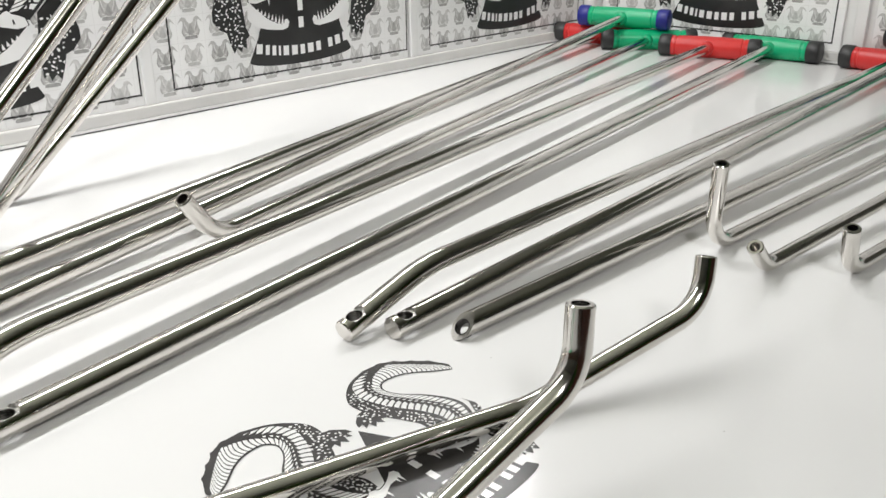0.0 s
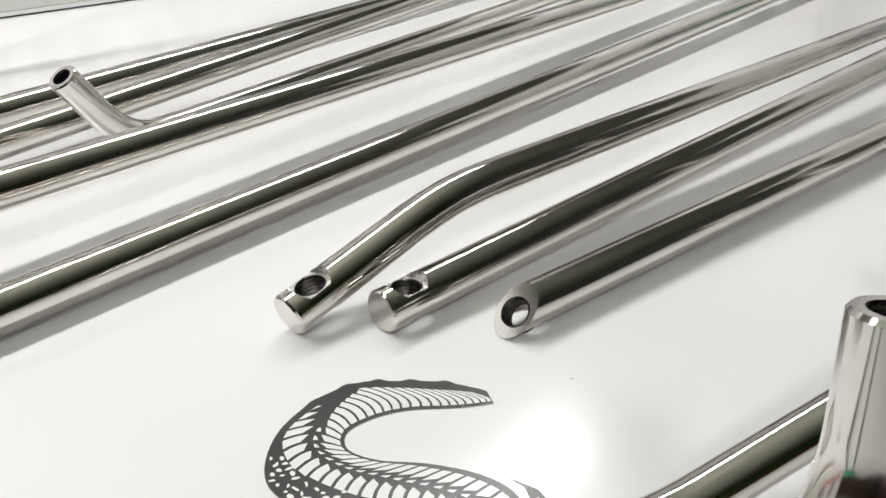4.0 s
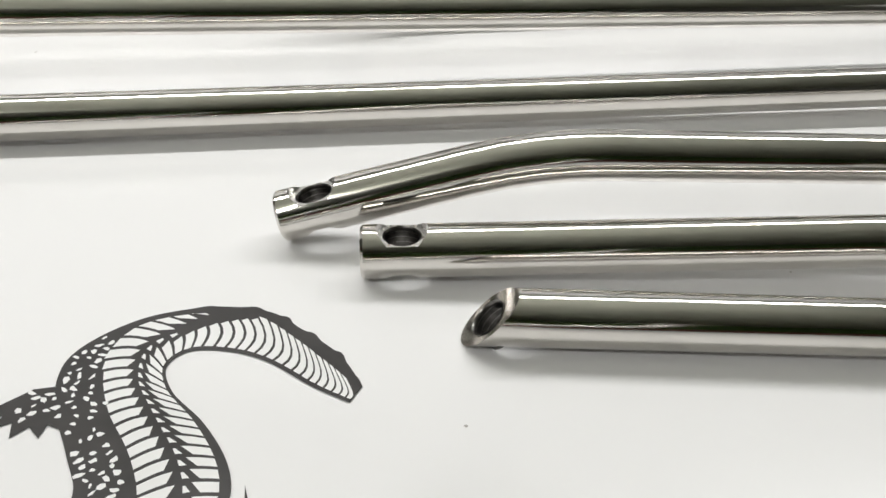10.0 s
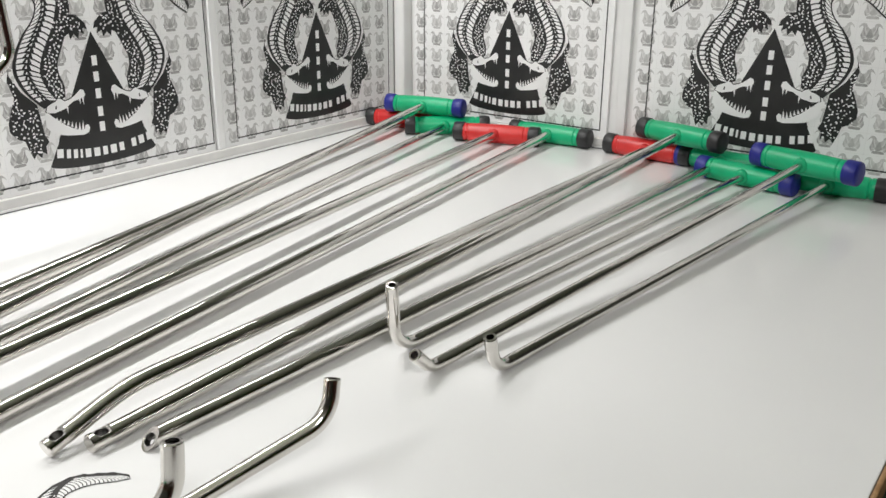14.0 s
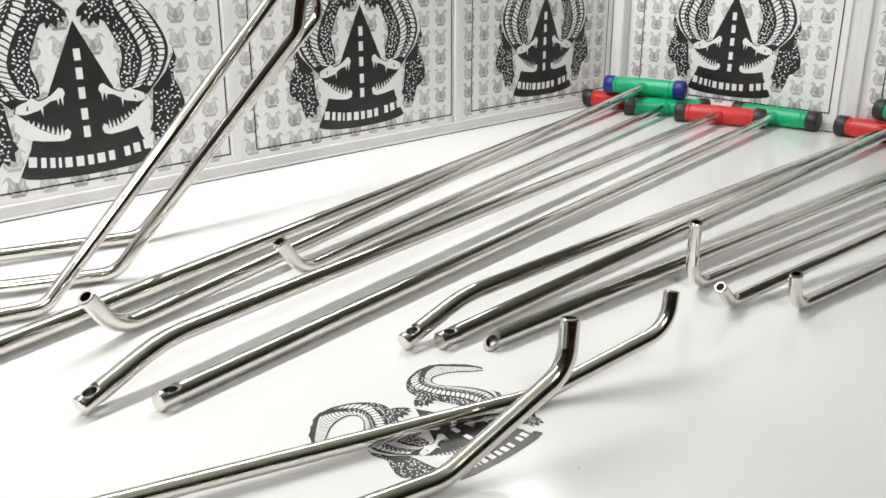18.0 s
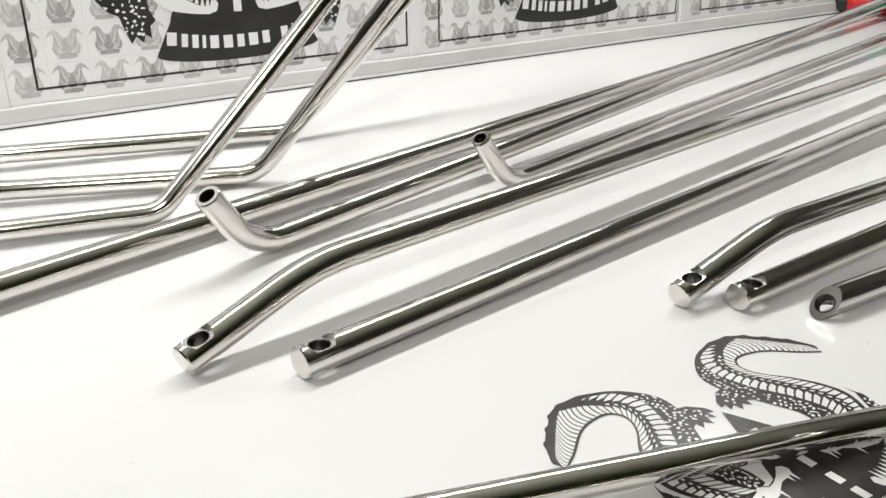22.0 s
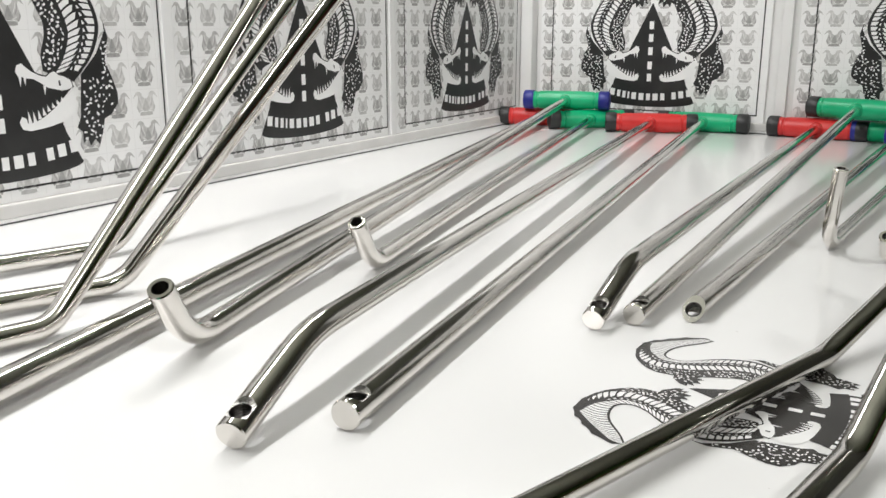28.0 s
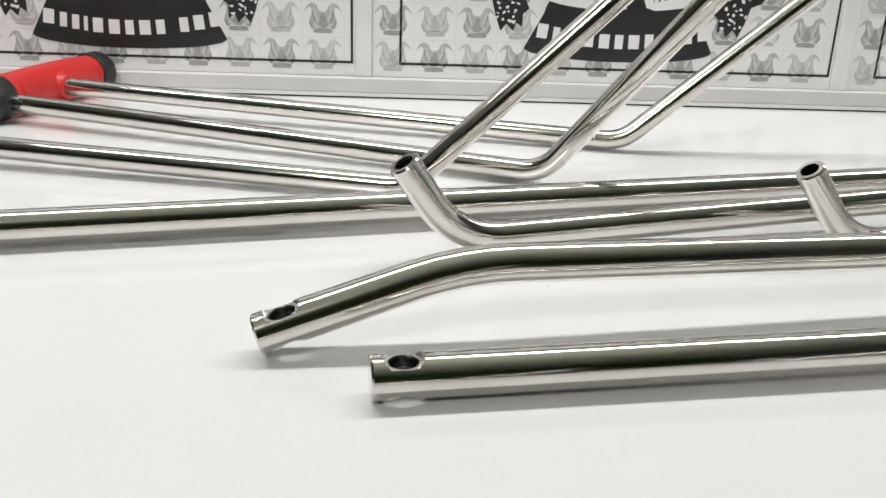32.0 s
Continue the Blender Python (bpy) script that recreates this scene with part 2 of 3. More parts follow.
# the table
TX0, TX1, TY0, TY1 = -1.05, 1.075, -0.031, 0.86
table = thing("work_table", "white glossy laminate work table with a raw wood edge", "table")
part("tabletop", box(TX0, TX1, TY0, TY1, -0.003, 0.0, 0.0008), TOP, table, "white glossy laminate top")
part("core_board", box(TX0, TX1, TY0 + 0.001, TY1, -0.016, -0.0032), WOOD, table, "raw wood board")
part("edge_strip", box(TX0, TX1, TY0 - 0.0035, TY0 - 0.0002, -0.016, -0.0006, 0.0012), WOOD, table, "raw wood edge strip")
for lx in (TX0 + 0.08, TX1 - 0.08):
    for ly in (TY0 + 0.08, TY1 - 0.08):
        part("leg", box(lx - 0.025, lx + 0.025, ly - 0.025, ly + 0.025, FLOOR, -0.0162, 0.003), LEG, table)

# ---------------------------------------------------------------- the printed logo
# Left figure, in metres on a panel: the two edges of the ribbed strip, from the tail's tip to the neck.
RIB_OUT = [(-0.133, 0.1925), (-0.1186, 0.2015), (-0.1006, 0.216), (-0.085, 0.2226), (-0.0685, 0.2230), (-0.0605, 0.2130), (-0.0650, 0.198),
           (-0.079, 0.181), (-0.0895, 0.163), (-0.0935, 0.147), (-0.0900, 0.133), (-0.0815, 0.119), (-0.0655, 0.103)]
RIB_IN = [(-0.136, 0.1985), (-0.124, 0.2145), (-0.109, 0.230), (-0.092, 0.243), (-0.070, 0.247), (-0.045, 0.238), (-0.0365, 0.215),
          (-0.0425, 0.190), (-0.056, 0.166), (-0.0635, 0.147), (-0.0635, 0.135), (-0.0580, 0.121), (-0.0500, 0.110)]
SPINE_EDGE = [(-0.137, 0.2005), (-0.127, 0.2195), (-0.111, 0.236), (-0.0955, 0.2485), (-0.070, 0.2515), (-0.045, 0.242), (-0.0265, 0.2200),
              (-0.0265, 0.195), (-0.040, 0.165), (-0.047, 0.149), (-0.046, 0.138), (-0.040, 0.124), (-0.040, 0.112)]


def along(points, n):
    """A smooth line through points, as n places evenly spread over them."""
    out = []
    m = len(points) - 1
    for k in range(n):
        s = m * k / (n - 1)
        i = min(int(s), m - 1)
        f = s - i
        p = [Vector(points[max(0, min(m, i + d))]) for d in (-1, 0, 1, 2)]
        out.append(0.5 * ((2 * p[1]) + (p[2] - p[0]) * f + (2 * p[0] - 5 * p[1] + 4 * p[2] - p[3]) * f * f + (3 * p[1] - p[0] - 3 * p[2] + p[3]) * f ** 3))
    return out


def flip(points, s):
    return [(s * p[0], p[1]) for p in points]


def blob(cx, cy, r, rng, n=7, sx=1.0):
    """An uneven scale mark, turned at random."""
    ph, turn = rng.random() * 6.28, rng.uniform(-0.8, 0.8)
    out = []
    for k in range(n):
        a = ph + 2 * math.pi * (k + rng.uniform(-0.25, 0.25)) / n
        x, y = sx * r * rng.uniform(0.7, 1.35) * math.cos(a), r / sx * rng.uniform(0.7, 1.35) * math.sin(a)
        out.append((cx + x * math.cos(turn) - y * math.sin(turn), cy + x * math.sin(turn) + y * math.cos(turn)))
    return out


def logo(parent, m, k, ink, pale):
    """The emblem: two long ribbed figures beside a black triangle with a curved band. k: its size against a wall panel's."""
    rng = random.Random(5)
    h = 0.0003 * k * k

    def sc(pts):
        return [(p[0] * k, p[1] * k) for p in pts]

    tri = [(0, 0.180), (0.0545, 0.067), (0.055, 0.064), (0.0685, 0.0385)]
    arc = [(0.0685 * math.cos(a), 0.0385 - 0.0085 * math.sin(a)) for a in [math.pi * i / 16 for i in range(1, 16)]]
    part("logo_triangle", flat_poly(sc(tri + arc + [(-0.0685, 0.0385), (-0.055, 0.064), (-0.0545, 0.067)]), m, h), ink, parent, "black triangle with a curved band")
    # plain bars in place of the lettering
    for v in (0.148, 0.130, 0.111, 0.0905, 0.073):
        part("sign_bar", flat_poly(sc([(-0.0033, v - 0.0056), (0.0033, v - 0.0056), (0.0033, v + 0.0056), (-0.0033, v + 0.0056)]), m, 2 * h), pale, parent)
    u = -0.0605
    for w in (0.0095, 0.0062, 0.0062, 0.0035, 0.0088, 0.0095, 0.0075, 0.0098, 0.0078, 0, 0.0078, 0.009, 0.0082):
        if w:
            c = u + w / 2
            lift = 0.0075 * (c / 0.061) ** 2
            tilt = 0.13 * c / 0.061
            o = [(c + x - tilt * y, 0.0445 + lift + y + tilt * x) for x, y in ((-w * 0.40, -0.0050), (w * 0.40, -0.0050), (w * 0.40, 0.0050), (-w * 0.40, 0.0050))]
            part("sign_bar", flat_poly(sc(o), m, 2 * h), pale, parent)
        u += (w or 0.0045) + 0.0022

    for s in (1, -1):
        a, b, e = along(RIB_OUT, 160), along(RIB_IN, 160), along(SPINE_EDGE, 160)
        for i in range(60):
            e[i] = e[i] + (e[i] - a[i]).normalized() * (0.0016 * max(0.0, math.sin(i * 0.62)) + 0.0006) * min(1.0, i / 8, (60 - i) / 15)
        for i in range(58, 150):
            e[i] = e[i] + (e[i] - a[i]).normalized() * 0.0030 * min(1.0, (i - 58) / 25, (150 - i) / 25)
        # black ground of the figure
        bm = bmesh.new()

        def grow(p, q, d):
            v = (p - q)
            return p + v.normalized() * d if v.length > 1e-6 else p
        for i in range(159):
            p0, p1 = grow(a[i], b[i], 0.0014), grow(a[i + 1], b[i + 1], 0.0014)
            add_poly(bm, sc(flip([p0, p1, e[i + 1], e[i]], s)), m, h)
        fore = [(-0.046, 0.205), (-0.038, 0.200), (-0.028, 0.199), (-0.018, 0.197), (-0.0095, 0.189), (-0.0075, 0.183), (-0.0125, 0.184), (-0.011, 0.178),
                (-0.0165, 0.181), (-0.018, 0.174), (-0.0225, 0.179), (-0.027, 0.174), (-0.028, 0.180), (-0.034, 0.177), (-0.040, 0.168), (-0.046, 0.160)]
        hind = [(-0.0990, 0.151), (-0.1030, 0.137), (-0.098, 0.118), (-0.104, 0.104), (-0.108, 0.092), (-0.108, 0.083), (-0.100, 0.074), (-0.093, 0.071), (-0.090, 0.060),
                (-0.086, 0.050), (-0.082, 0.055), (-0.077, 0.050), (-0.075, 0.056), (-0.0705, 0.053), (-0.0705, 0.062), (-0.066, 0.066), (-0.070, 0.074), (-0.072, 0.092), (-0.074, 0.108), (-0.090, 0.124), (-0.100, 0.142)]
        fore = [(-0.044 + (x + 0.044) * 1.1, 0.183 + (y - 0.183) * 1.12) for x, y in fore]
        add_poly(bm, sc(flip(fore, s)), m, h * 0.9)
        add_poly(bm, sc(flip(hind, s)), m, h * 0.8)
        part("logo_figure", bm, ink, parent, "long black printed figure")
        # pale ribs
        bm = bmesh.new()

        def at(c, w):
            w = max(0.0, min(158.99, w))
            return c[int(w)].lerp(c[int(w) + 1], w - int(w))

        def rib(w0, w1, u0, u1, e0=0.0, e1=0.0):
            lean, bow = 3.2, 2.6
            for w, p, q, row in ((w0, u0 + e0, u1, []), (w1, u0, u1 + e1, [])):
                for g in range(6):
                    u = p + (q - p) * g / 5
                    v = w + lean * (2 * u - 1) - bow * math.sin(math.pi * u)
                    row.append(at(a, v).lerp(at(b, v), u))
                if w == w0:
                    top = row
            for g in range(5):
                add_poly(bm, sc(flip([top[g], top[g + 1], row[g + 1], row[g]], s)), m, 2 * h)
        run = [0.0]
        for i in range(159):
            run.append(run[-1] + ((a[i + 1] + b[i + 1]) / 2 - (a[i] + b[i]) / 2).length)
        marks, at_run = [], 0.004
        while at_run < run[-1] - 0.002:
            i = max(k for k in range(159) if run[k] <= at_run)
            marks.append(i + (at_run - run[i]) / max(1e-6, run[i + 1] - run[i]))
            at_run += 0.0036 + 0.0022 * min(1.0, at_run / 0.10)
        for v0, v1 in zip(marks, marks[1:]):
            w0, w1 = v0 + 0.10 * (v1 - v0), v0 + 0.84 * (v1 - v0)
            edge_in = 0.04 + 0.05 * min(1.0, max(0.0, (w0 - 70) / 60))
            wide = 1 + 0.20 * max(0.0, min(1.0, (w0 - 14) / 24, (80 - w0) / 24))
            if w0 < 34:
                rib(w0, w1, edge_in, 0.95 * wide)
            else:
                c = 0.37 + 0.55 * max(0.0, 1 - (w0 - 34) / 26)
                rib(w0, w1, edge_in, c * wide, 0, -0.09)
                far = c + 0.27
                if far < 0.90:
                    rib(w0, w1, far * wide, 0.955 * min(wide, 1.06), -0.09, 0)
                    # pale notch in each link of the chain
                    if w0 > 60:
                        rib(w0 + 0.25 * (w1 - w0), w1 - 0.1 * (w1 - w0), (c + 0.02) * wide, (c + 0.10) * wide, 0.05, 0)
        tagged(part("logo_rib", bm, pale, parent), "pale ribs across the figure", kind="stuff")
        # pale scales on the dark flank and legs
        bm = bmesh.new()
        spots = []
        for i in range(62, 156):
            if (e[i] - b[i]).length > 0.009:
                for q in (0.26, 0.52, 0.78):
                    if rng.random() < 0.75:
                        spots.append(b[i].lerp(e[i], q + rng.uniform(-0.1, 0.1)))
        for j in range(80):
            x, y = rng.uniform(-0.044, -0.012), rng.uniform(0.178, 0.199)
            if y < 0.1975 + (x + 0.014) * 0.1 and y > 0.182 - (x + 0.02) * 0.2:
                spots.append((x, y))
        for j in range(240):
            y = rng.uniform(0.056, 0.135)
            lo, hi = (-0.1045, -0.074) if y < 0.105 else (-0.100, -0.095)
            if y < 0.075:
                lo, hi = -0.090, -0.073
            spots.append((rng.uniform(lo, hi), y))
        kept = []
        for p in spots:
            if all((p[0] - q[0]) ** 2 + (p[1] - q[1]) ** 2 > 0.0031 ** 2 for q in kept):
                kept.append(p)
                add_poly(bm, sc(flip(blob(p[0], p[1], rng.uniform(0.0009, 0.0016), rng, 5 + (len(kept) % 2), rng.uniform(0.62, 1.5)), s)), m, 2 * h)
        tagged(part("logo_scale", bm, pale, parent), "pale scale marks on the figure", kind="stuff")
        # the head with its open mouth
        bm = bmesh.new()
        upper = [(-0.0165, 0.1125), (-0.0180, 0.1170), (-0.0220, 0.1185), (-0.0260, 0.1150), (-0.0300, 0.1120), (-0.0360, 0.1090), (-0.0420, 0.1075), (-0.0460, 0.1105), (-0.0495, 0.1115), (-0.0530, 0.1085),
                 (-0.0580, 0.1070), (-0.0630, 0.1045), (-0.0650, 0.0990), (-0.0610, 0.0965), (-0.0560, 0.0960), (-0.0500, 0.0975), (-0.0430, 0.0990), (-0.0370, 0.1030), (-0.0310, 0.1065), (-0.0260, 0.1070), (-0.0215, 0.1085), (-0.0185, 0.1085)][::-1]
        lower = [(-0.0640, 0.0985), (-0.0670, 0.0900), (-0.0670, 0.0820), (-0.0620, 0.0760), (-0.0540, 0.0720), (-0.0440, 0.0695), (-0.0340, 0.0680), (-0.0240, 0.0670), (-0.0175, 0.0690), (-0.0155, 0.0745),
                 (-0.0180, 0.0785), (-0.0215, 0.0770), (-0.0225, 0.0730), (-0.0290, 0.0735), (-0.0360, 0.0765), (-0.0440, 0.0810), (-0.0510, 0.0865), (-0.0570, 0.0915), (-0.0605, 0.0945)]
        rim = bmesh.new()
        for outline, up in ((upper, 1.6), (lower, 1.5)):
            c = (sum(p[0] for p in outline) / len(outline), sum(p[1] for p in outline) / len(outline))
            wider = []
            for q in range(len(outline)):
                p0, p1, p2 = Vector(outline[q - 1]), Vector(outline[q]), Vector(outline[(q + 1) % len(outline)])
                d = (p2 - p0).normalized()
                wider.append(p1 + Vector((-d.y, d.x)) * 0.0011)
            add_poly(rim, sc(flip(wider, s)), m, up * h)
        mouth = [(-0.0615, 0.0960), (-0.0560, 0.0975), (-0.0430, 0.1005), (-0.0310, 0.1075), (-0.0210, 0.1090), (-0.0195, 0.0780), (-0.0225, 0.0720), (-0.0360, 0.0755), (-0.0510, 0.0855)]
        add_poly(rim, sc(flip(mouth, s)), m, 1.3 * h)
        tagged(part("logo_outline", rim, ink, parent), "black outline of the head", kind="stuff")
        add_poly(bm, sc(flip(upper, s)), m, 2.2 * h)
        add_poly(bm, sc(flip(lower, s)), m, 2.1 * h)
        # teeth along the lower jaw, tallest at the front, and two fangs above
        for q in range(8):
            u0 = -0.0245 - 0.0043 * q
            v0 = 0.0728 + max(0.0, -u0 - 0.029) * 0.60
            tall = (0.0105, 0.0095, 0.0078, 0.0066, 0.0056, 0.0048, 0.0042, 0.0034)[q]
            add_poly(bm, sc(flip([(u0 + 0.0016, v0), (u0 - 0.0016, v0 + 0.0008), (u0 + 0.0012, v0 + tall)], s)), m, 2.4 * h)
        for u0, tall in ((-0.0200, 0.0080), (-0.0240, 0.0068), (-0.0400, 0.0080)):
            v0 = 0.1085 if u0 > -0.03 else 0.1010
            add_poly(bm, sc(flip([(u0 - 0.0013, v0), (u0 + 0.0013, v0), (u0 + 0.0004, v0 - tall)], s)), m, 2.4 * h)
        tagged(part("logo_head", bm, pale, parent), "pale head with an open toothed mouth", kind="stuff")
        bm = bmesh.new()
        add_poly(bm, sc(flip([(-0.0545, 0.1005), (-0.0535, 0.1045), (-0.0522, 0.1040), (-0.0528, 0.1000)], s)), m, 3 * h)
        add_poly(bm, sc(flip([(-0.0628, 0.0978), (-0.0600, 0.0960), (-0.0540, 0.0965), (-0.0600, 0.0968)], s)), m, 3 * h)
        tagged(part("logo_eye", bm, ink, parent), "dark eye and brow line", kind="stuff")


def icon_wings():
    """Two grey lobes that grow into curled horns, as printed all over the panels."""
    bm = bmesh.new()
    half = [(-0.0116, 0.0042), (-0.0098, 0.0060), (-0.0083, 0.0074), (-0.0072, 0.0071), (-0.0067, 0.0052), (-0.0070, 0.0025), (-0.0078, -0.0005), (-0.0085, -0.0036), (-0.0077, -0.0062), (-0.0067, -0.0082), (-0.0046, -0.0072),
            (-0.0008, -0.0066), (-0.0003, 0.0038), (-0.0020, 0.0052), (-0.0031, 0.0066), (-0.0034, 0.0084), (-0.0048, 0.0101), (-0.0070, 0.0107), (-0.0086, 0.0096), (-0.0099, 0.0076)]
    for s in (1, -1):
        add_poly(bm, flip(half, s), Matrix(), 0)
    return mesh_of("icon_wing", bm, INK_GREY)


def icon_core():
    """The darker peak, the base and the shaded folds of the same mark."""
    bm = bmesh.new()
    add_poly(bm, [(0, 0.0048), (-0.0015, 0.0008), (-0.0024, -0.0026), (-0.0042, -0.0071), (0.0042, -0.0071), (0.0024, -0.0026), (0.0015, 0.0008)], Matrix(), 0.00008)
    add_poly(bm, [(-0.0056, -0.0080), (-0.0030, -0.0076), (0.0030, -0.0076), (0.0056, -0.0080), (0.0060, -0.0106), (0.0034, -0.0110), (-0.0034, -0.0110), (-0.0060, -0.0106)], Matrix(), 0.00008)
    for s in (1, -1):
        # the fold down the lobe and its ragged outer edge
        add_poly(bm, flip([(-0.0062, 0.0060), (-0.0057, 0.0046), (-0.0056, 0.0020), (-0.0045, -0.0012), (-0.0041, -0.0034), (-0.0052, -0.0022), (-0.0063, 0.0010), (-0.0066, 0.0040)], s), Matrix(), 0.00008)
        add_poly(bm, flip([(-0.0077, -0.0008), (-0.0085, -0.0036), (-0.0077, -0.0062), (-0.0067, -0.0082), (-0.0058, -0.0074), (-0.0068, -0.0056), (-0.0072, -0.0034)], s), Matrix(), 0.00008)
    return mesh_of("icon_core", bm, INK_GREY_DARK)


def icon_strokes():
    """Pale feather strokes at the foot of the peak and along the horn."""
    bm = bmesh.new()
    for s in (1, -1):
        add_poly(bm, flip([(-0.0058, -0.0040), (-0.0020, -0.0060), (-0.0016, -0.0066), (-0.0052, -0.0054)], s), Matrix(), 0.00014)
        add_poly(bm, flip([(-0.0052, -0.0068), (-0.0032, -0.0062), (-0.0018, -0.0068), (-0.0034, -0.0072)], s), Matrix(), 0.00014)
        add_poly(bm, flip([(-0.0056, 0.0080), (-0.0050, 0.0058), (-0.0046, 0.0030), (-0.0032, -0.0004), (-0.0028, -0.0030), (-0.0038, -0.0006), (-0.0052, 0.0030), (-0.0056, 0.0058)], s), Matrix(), 0.00014)
    return mesh_of("icon_stroke", bm, INK_PALE)


def panel(name, m, x0, x1, z1, centre, label):
    """A printed board on a wall. m lays the wall's own x, height and outward way into the world."""
    p = thing(name, label, "display board", "printed boards round the table")
    z0 = 0.0145
    bm = box(x0, x1, z0, z1, -0.004, 0.0, 0.0004, 1)
    bm.transform(m)
    part("board", bm, PAPER, p, "white printed board")
    # the border line
    half = 0.1575
    l, r, b, t, w = centre - half, centre + half, 0.0245, z1 - 0.03, 0.00085
    for seg in ((l - w, l + w, b - w, t + w), (r - w, r + w, b - w, t + w), (l + w, r - w, b - w, b + w), (l + w, r - w, t - w, t + w)):
        part("border_line", flat_poly([(seg[0], seg[2]), (seg[1], seg[2]), (seg[1], seg[3]), (seg[0], seg[3])], m, 0.0003), INK, p)
    # small marks all over, in one mesh a shade, every second one printed paler
    for src, mats, nm in ((ICON_WINGS, (INK_GREY_LIGHT, INK_GREY), "icon_wing"), (ICON_CORE, (INK_GREY, INK_GREY_DARK), "icon_core"), (ICON_STROKES, (INK_PALE, INK_PALE), "icon_stroke")):
        verts, faces, shades = [], [], []
        iv, ifc = [v.co.copy() for v in src.vertices], [list(q.vertices) for q in src.polygons]
        for i in range(11):
            for j in range(int((z1 - 0.042) / 0.0254) + 1):
                x, z = centre - 0.163 + i * 0.0300, 0.0298 + j * 0.0254
                if abs(x - centre) < 0.055 and 0.05 < z < 0.15 and abs(x - centre) < (0.19 - z) * 0.42:
                    continue
                k0 = len(verts)
                verts += [m @ Vector((x + 1.17 * c.x, z + 0.97 * c.y, 0.00016 + c.z)) for c in iv]
                faces += [[k0 + q for q in f] for f in ifc]
                shades += [(i + j) % 2] * len(ifc)
        me = bpy.data.meshes.new(nm)
        me.from_pydata(verts, [], faces)
        for mat in mats:
            me.materials.append(mat)
        me.polygons.foreach_set("material_index", shades)
        ob = new(nm, me)
        ob.parent = p
        tagged(ob, "grey printed marks", kind="stuff")
    bm = bmesh.new()
    x = centre - 0.1482
    while x < x1 - 0.002:
        add_poly(bm, [(x, z0 + 0.002), (x + 0.0004, z0 + 0.002), (x + 0.0004, z1 - 0.002), (x, z1 - 0.002)], m, 0.00006)
        x += 0.0300
    z = 0.0416
    while z < z1 - 0.002:
        add_poly(bm, [(x0 + 0.002, z), (x1 - 0.002, z), (x1 - 0.002, z + 0.0004), (x0 + 0.002, z + 0.0004)], m, 0.00010)
        z += 0.0254
    tagged(part("grid_line", bm, INK_PALE, p), "faint printed grid", kind="stuff")
    logo(p, m @ Matrix.Translation((centre, 0, 0.0001)), 1.0, INK, WHITE_INK)
    return p


ICON_WINGS, ICON_CORE, ICON_STROKES = icon_wings(), icon_core(), icon_strokes()
BACK_H = 0.46
# wall axes: x along the wall, y up, z out towards the table
M_LEFT = Matrix(((1, 0, 0, 0), (0, 0, -1, WALL_Y), (0, 1, 0, 0), (0, 0, 0, 1)))
M_RIGHT = Matrix(((0, 0, -1, WALL_X), (-1, 0, 0, 0), (0, 1, 0, 0), (0, 0, 0, 1)))
structure("backdrop_wall_left", box(-1.05, WALL_X + 0.03, WALL_Y + 0.0045, WALL_Y + 0.02, 0.0005, BACK_H), TRIM, "white backing wall behind the printed boards")
structure("backdrop_wall_right", box(WALL_X + 0.0045, WALL_X + 0.02, TY0, WALL_Y + 0.004, 0.0005, BACK_H), TRIM, "white backing wall behind the printed boards")
for x0 in (-0.7, -0.35, 0.0, 0.35, 0.705):
    panel("display_board", M_LEFT, x0 - 0.0205, x0 + (0.3175 if x0 < 0.7 else 0.3275), BACK_H - 0.02, x0 + 0.1575, "white printed board with a black emblem on the long wall")
for c in (0.627, 0.245):
    panel("display_board", M_RIGHT, -c - 0.1775, -c + 0.168, BACK_H - 0.02, -c, "white printed board with a black emblem on the end wall")
# upright joint strips and the rail along the foot
for x in (-0.3765, -0.0265, 0.3235, 0.6765):
    tagged(part("joint_strip", box(x - 0.0058, x + 0.0058, WALL_Y - 0.0025, WALL_Y + 0.004, 0.0145, BACK_H - 0.02, 0.0006), TRIM), "white upright strip between two printed boards", "trim", kind="structure")
tagged(part("joint_strip", box(WALL_X - 0.0025, WALL_X + 0.004, 0.4315, 0.4445, 0.0145, BACK_H - 0.02, 0.0006), TRIM), "white upright strip between two printed boards", "trim", kind="structure")
tagged(part("corner_strip", box(WALL_X - 0.018, WALL_X + 0.0035, WALL_Y - 0.018, WALL_Y + 0.0035, 0.0145, BACK_H - 0.02, 0.003), TRIM), "white strip in the corner of the boards", "trim", kind="structure")
tagged(part("foot_rail", box(-1.05, WALL_X - 0.006, WALL_Y - 0.006, WALL_Y + 0.004, 0.0036, 0.0143, 0.001), TRIM_GREY), "grey metal rail along the foot of the boards", "trim", kind="structure")
tagged(part("foot_rail", box(WALL_X - 0.006, WALL_X + 0.004, TY0, WALL_Y + 0.004, 0.0036, 0.0143, 0.001), TRIM_GREY), "grey metal rail along the foot of the boards", "trim", kind="structure")
for nm, mat, z0, z1, out, lab in (("foot_lip", TRIM, 0.0013, 0.0035, 0.008, "white lip under the foot rail"), ("foot_seal", BLACK_CAP, 0.0002, 0.0012, 0.0075, "thin dark joint along the table")):
    tagged(part(nm, box(-1.05, WALL_X - out, WALL_Y - out, WALL_Y + 0.004, z0, z1), mat), lab, "trim", kind="structure")
    tagged(part(nm, box(WALL_X - out, WALL_X + 0.004, TY0, WALL_Y + 0.004, z0, z1), mat), lab, "trim", kind="structure")

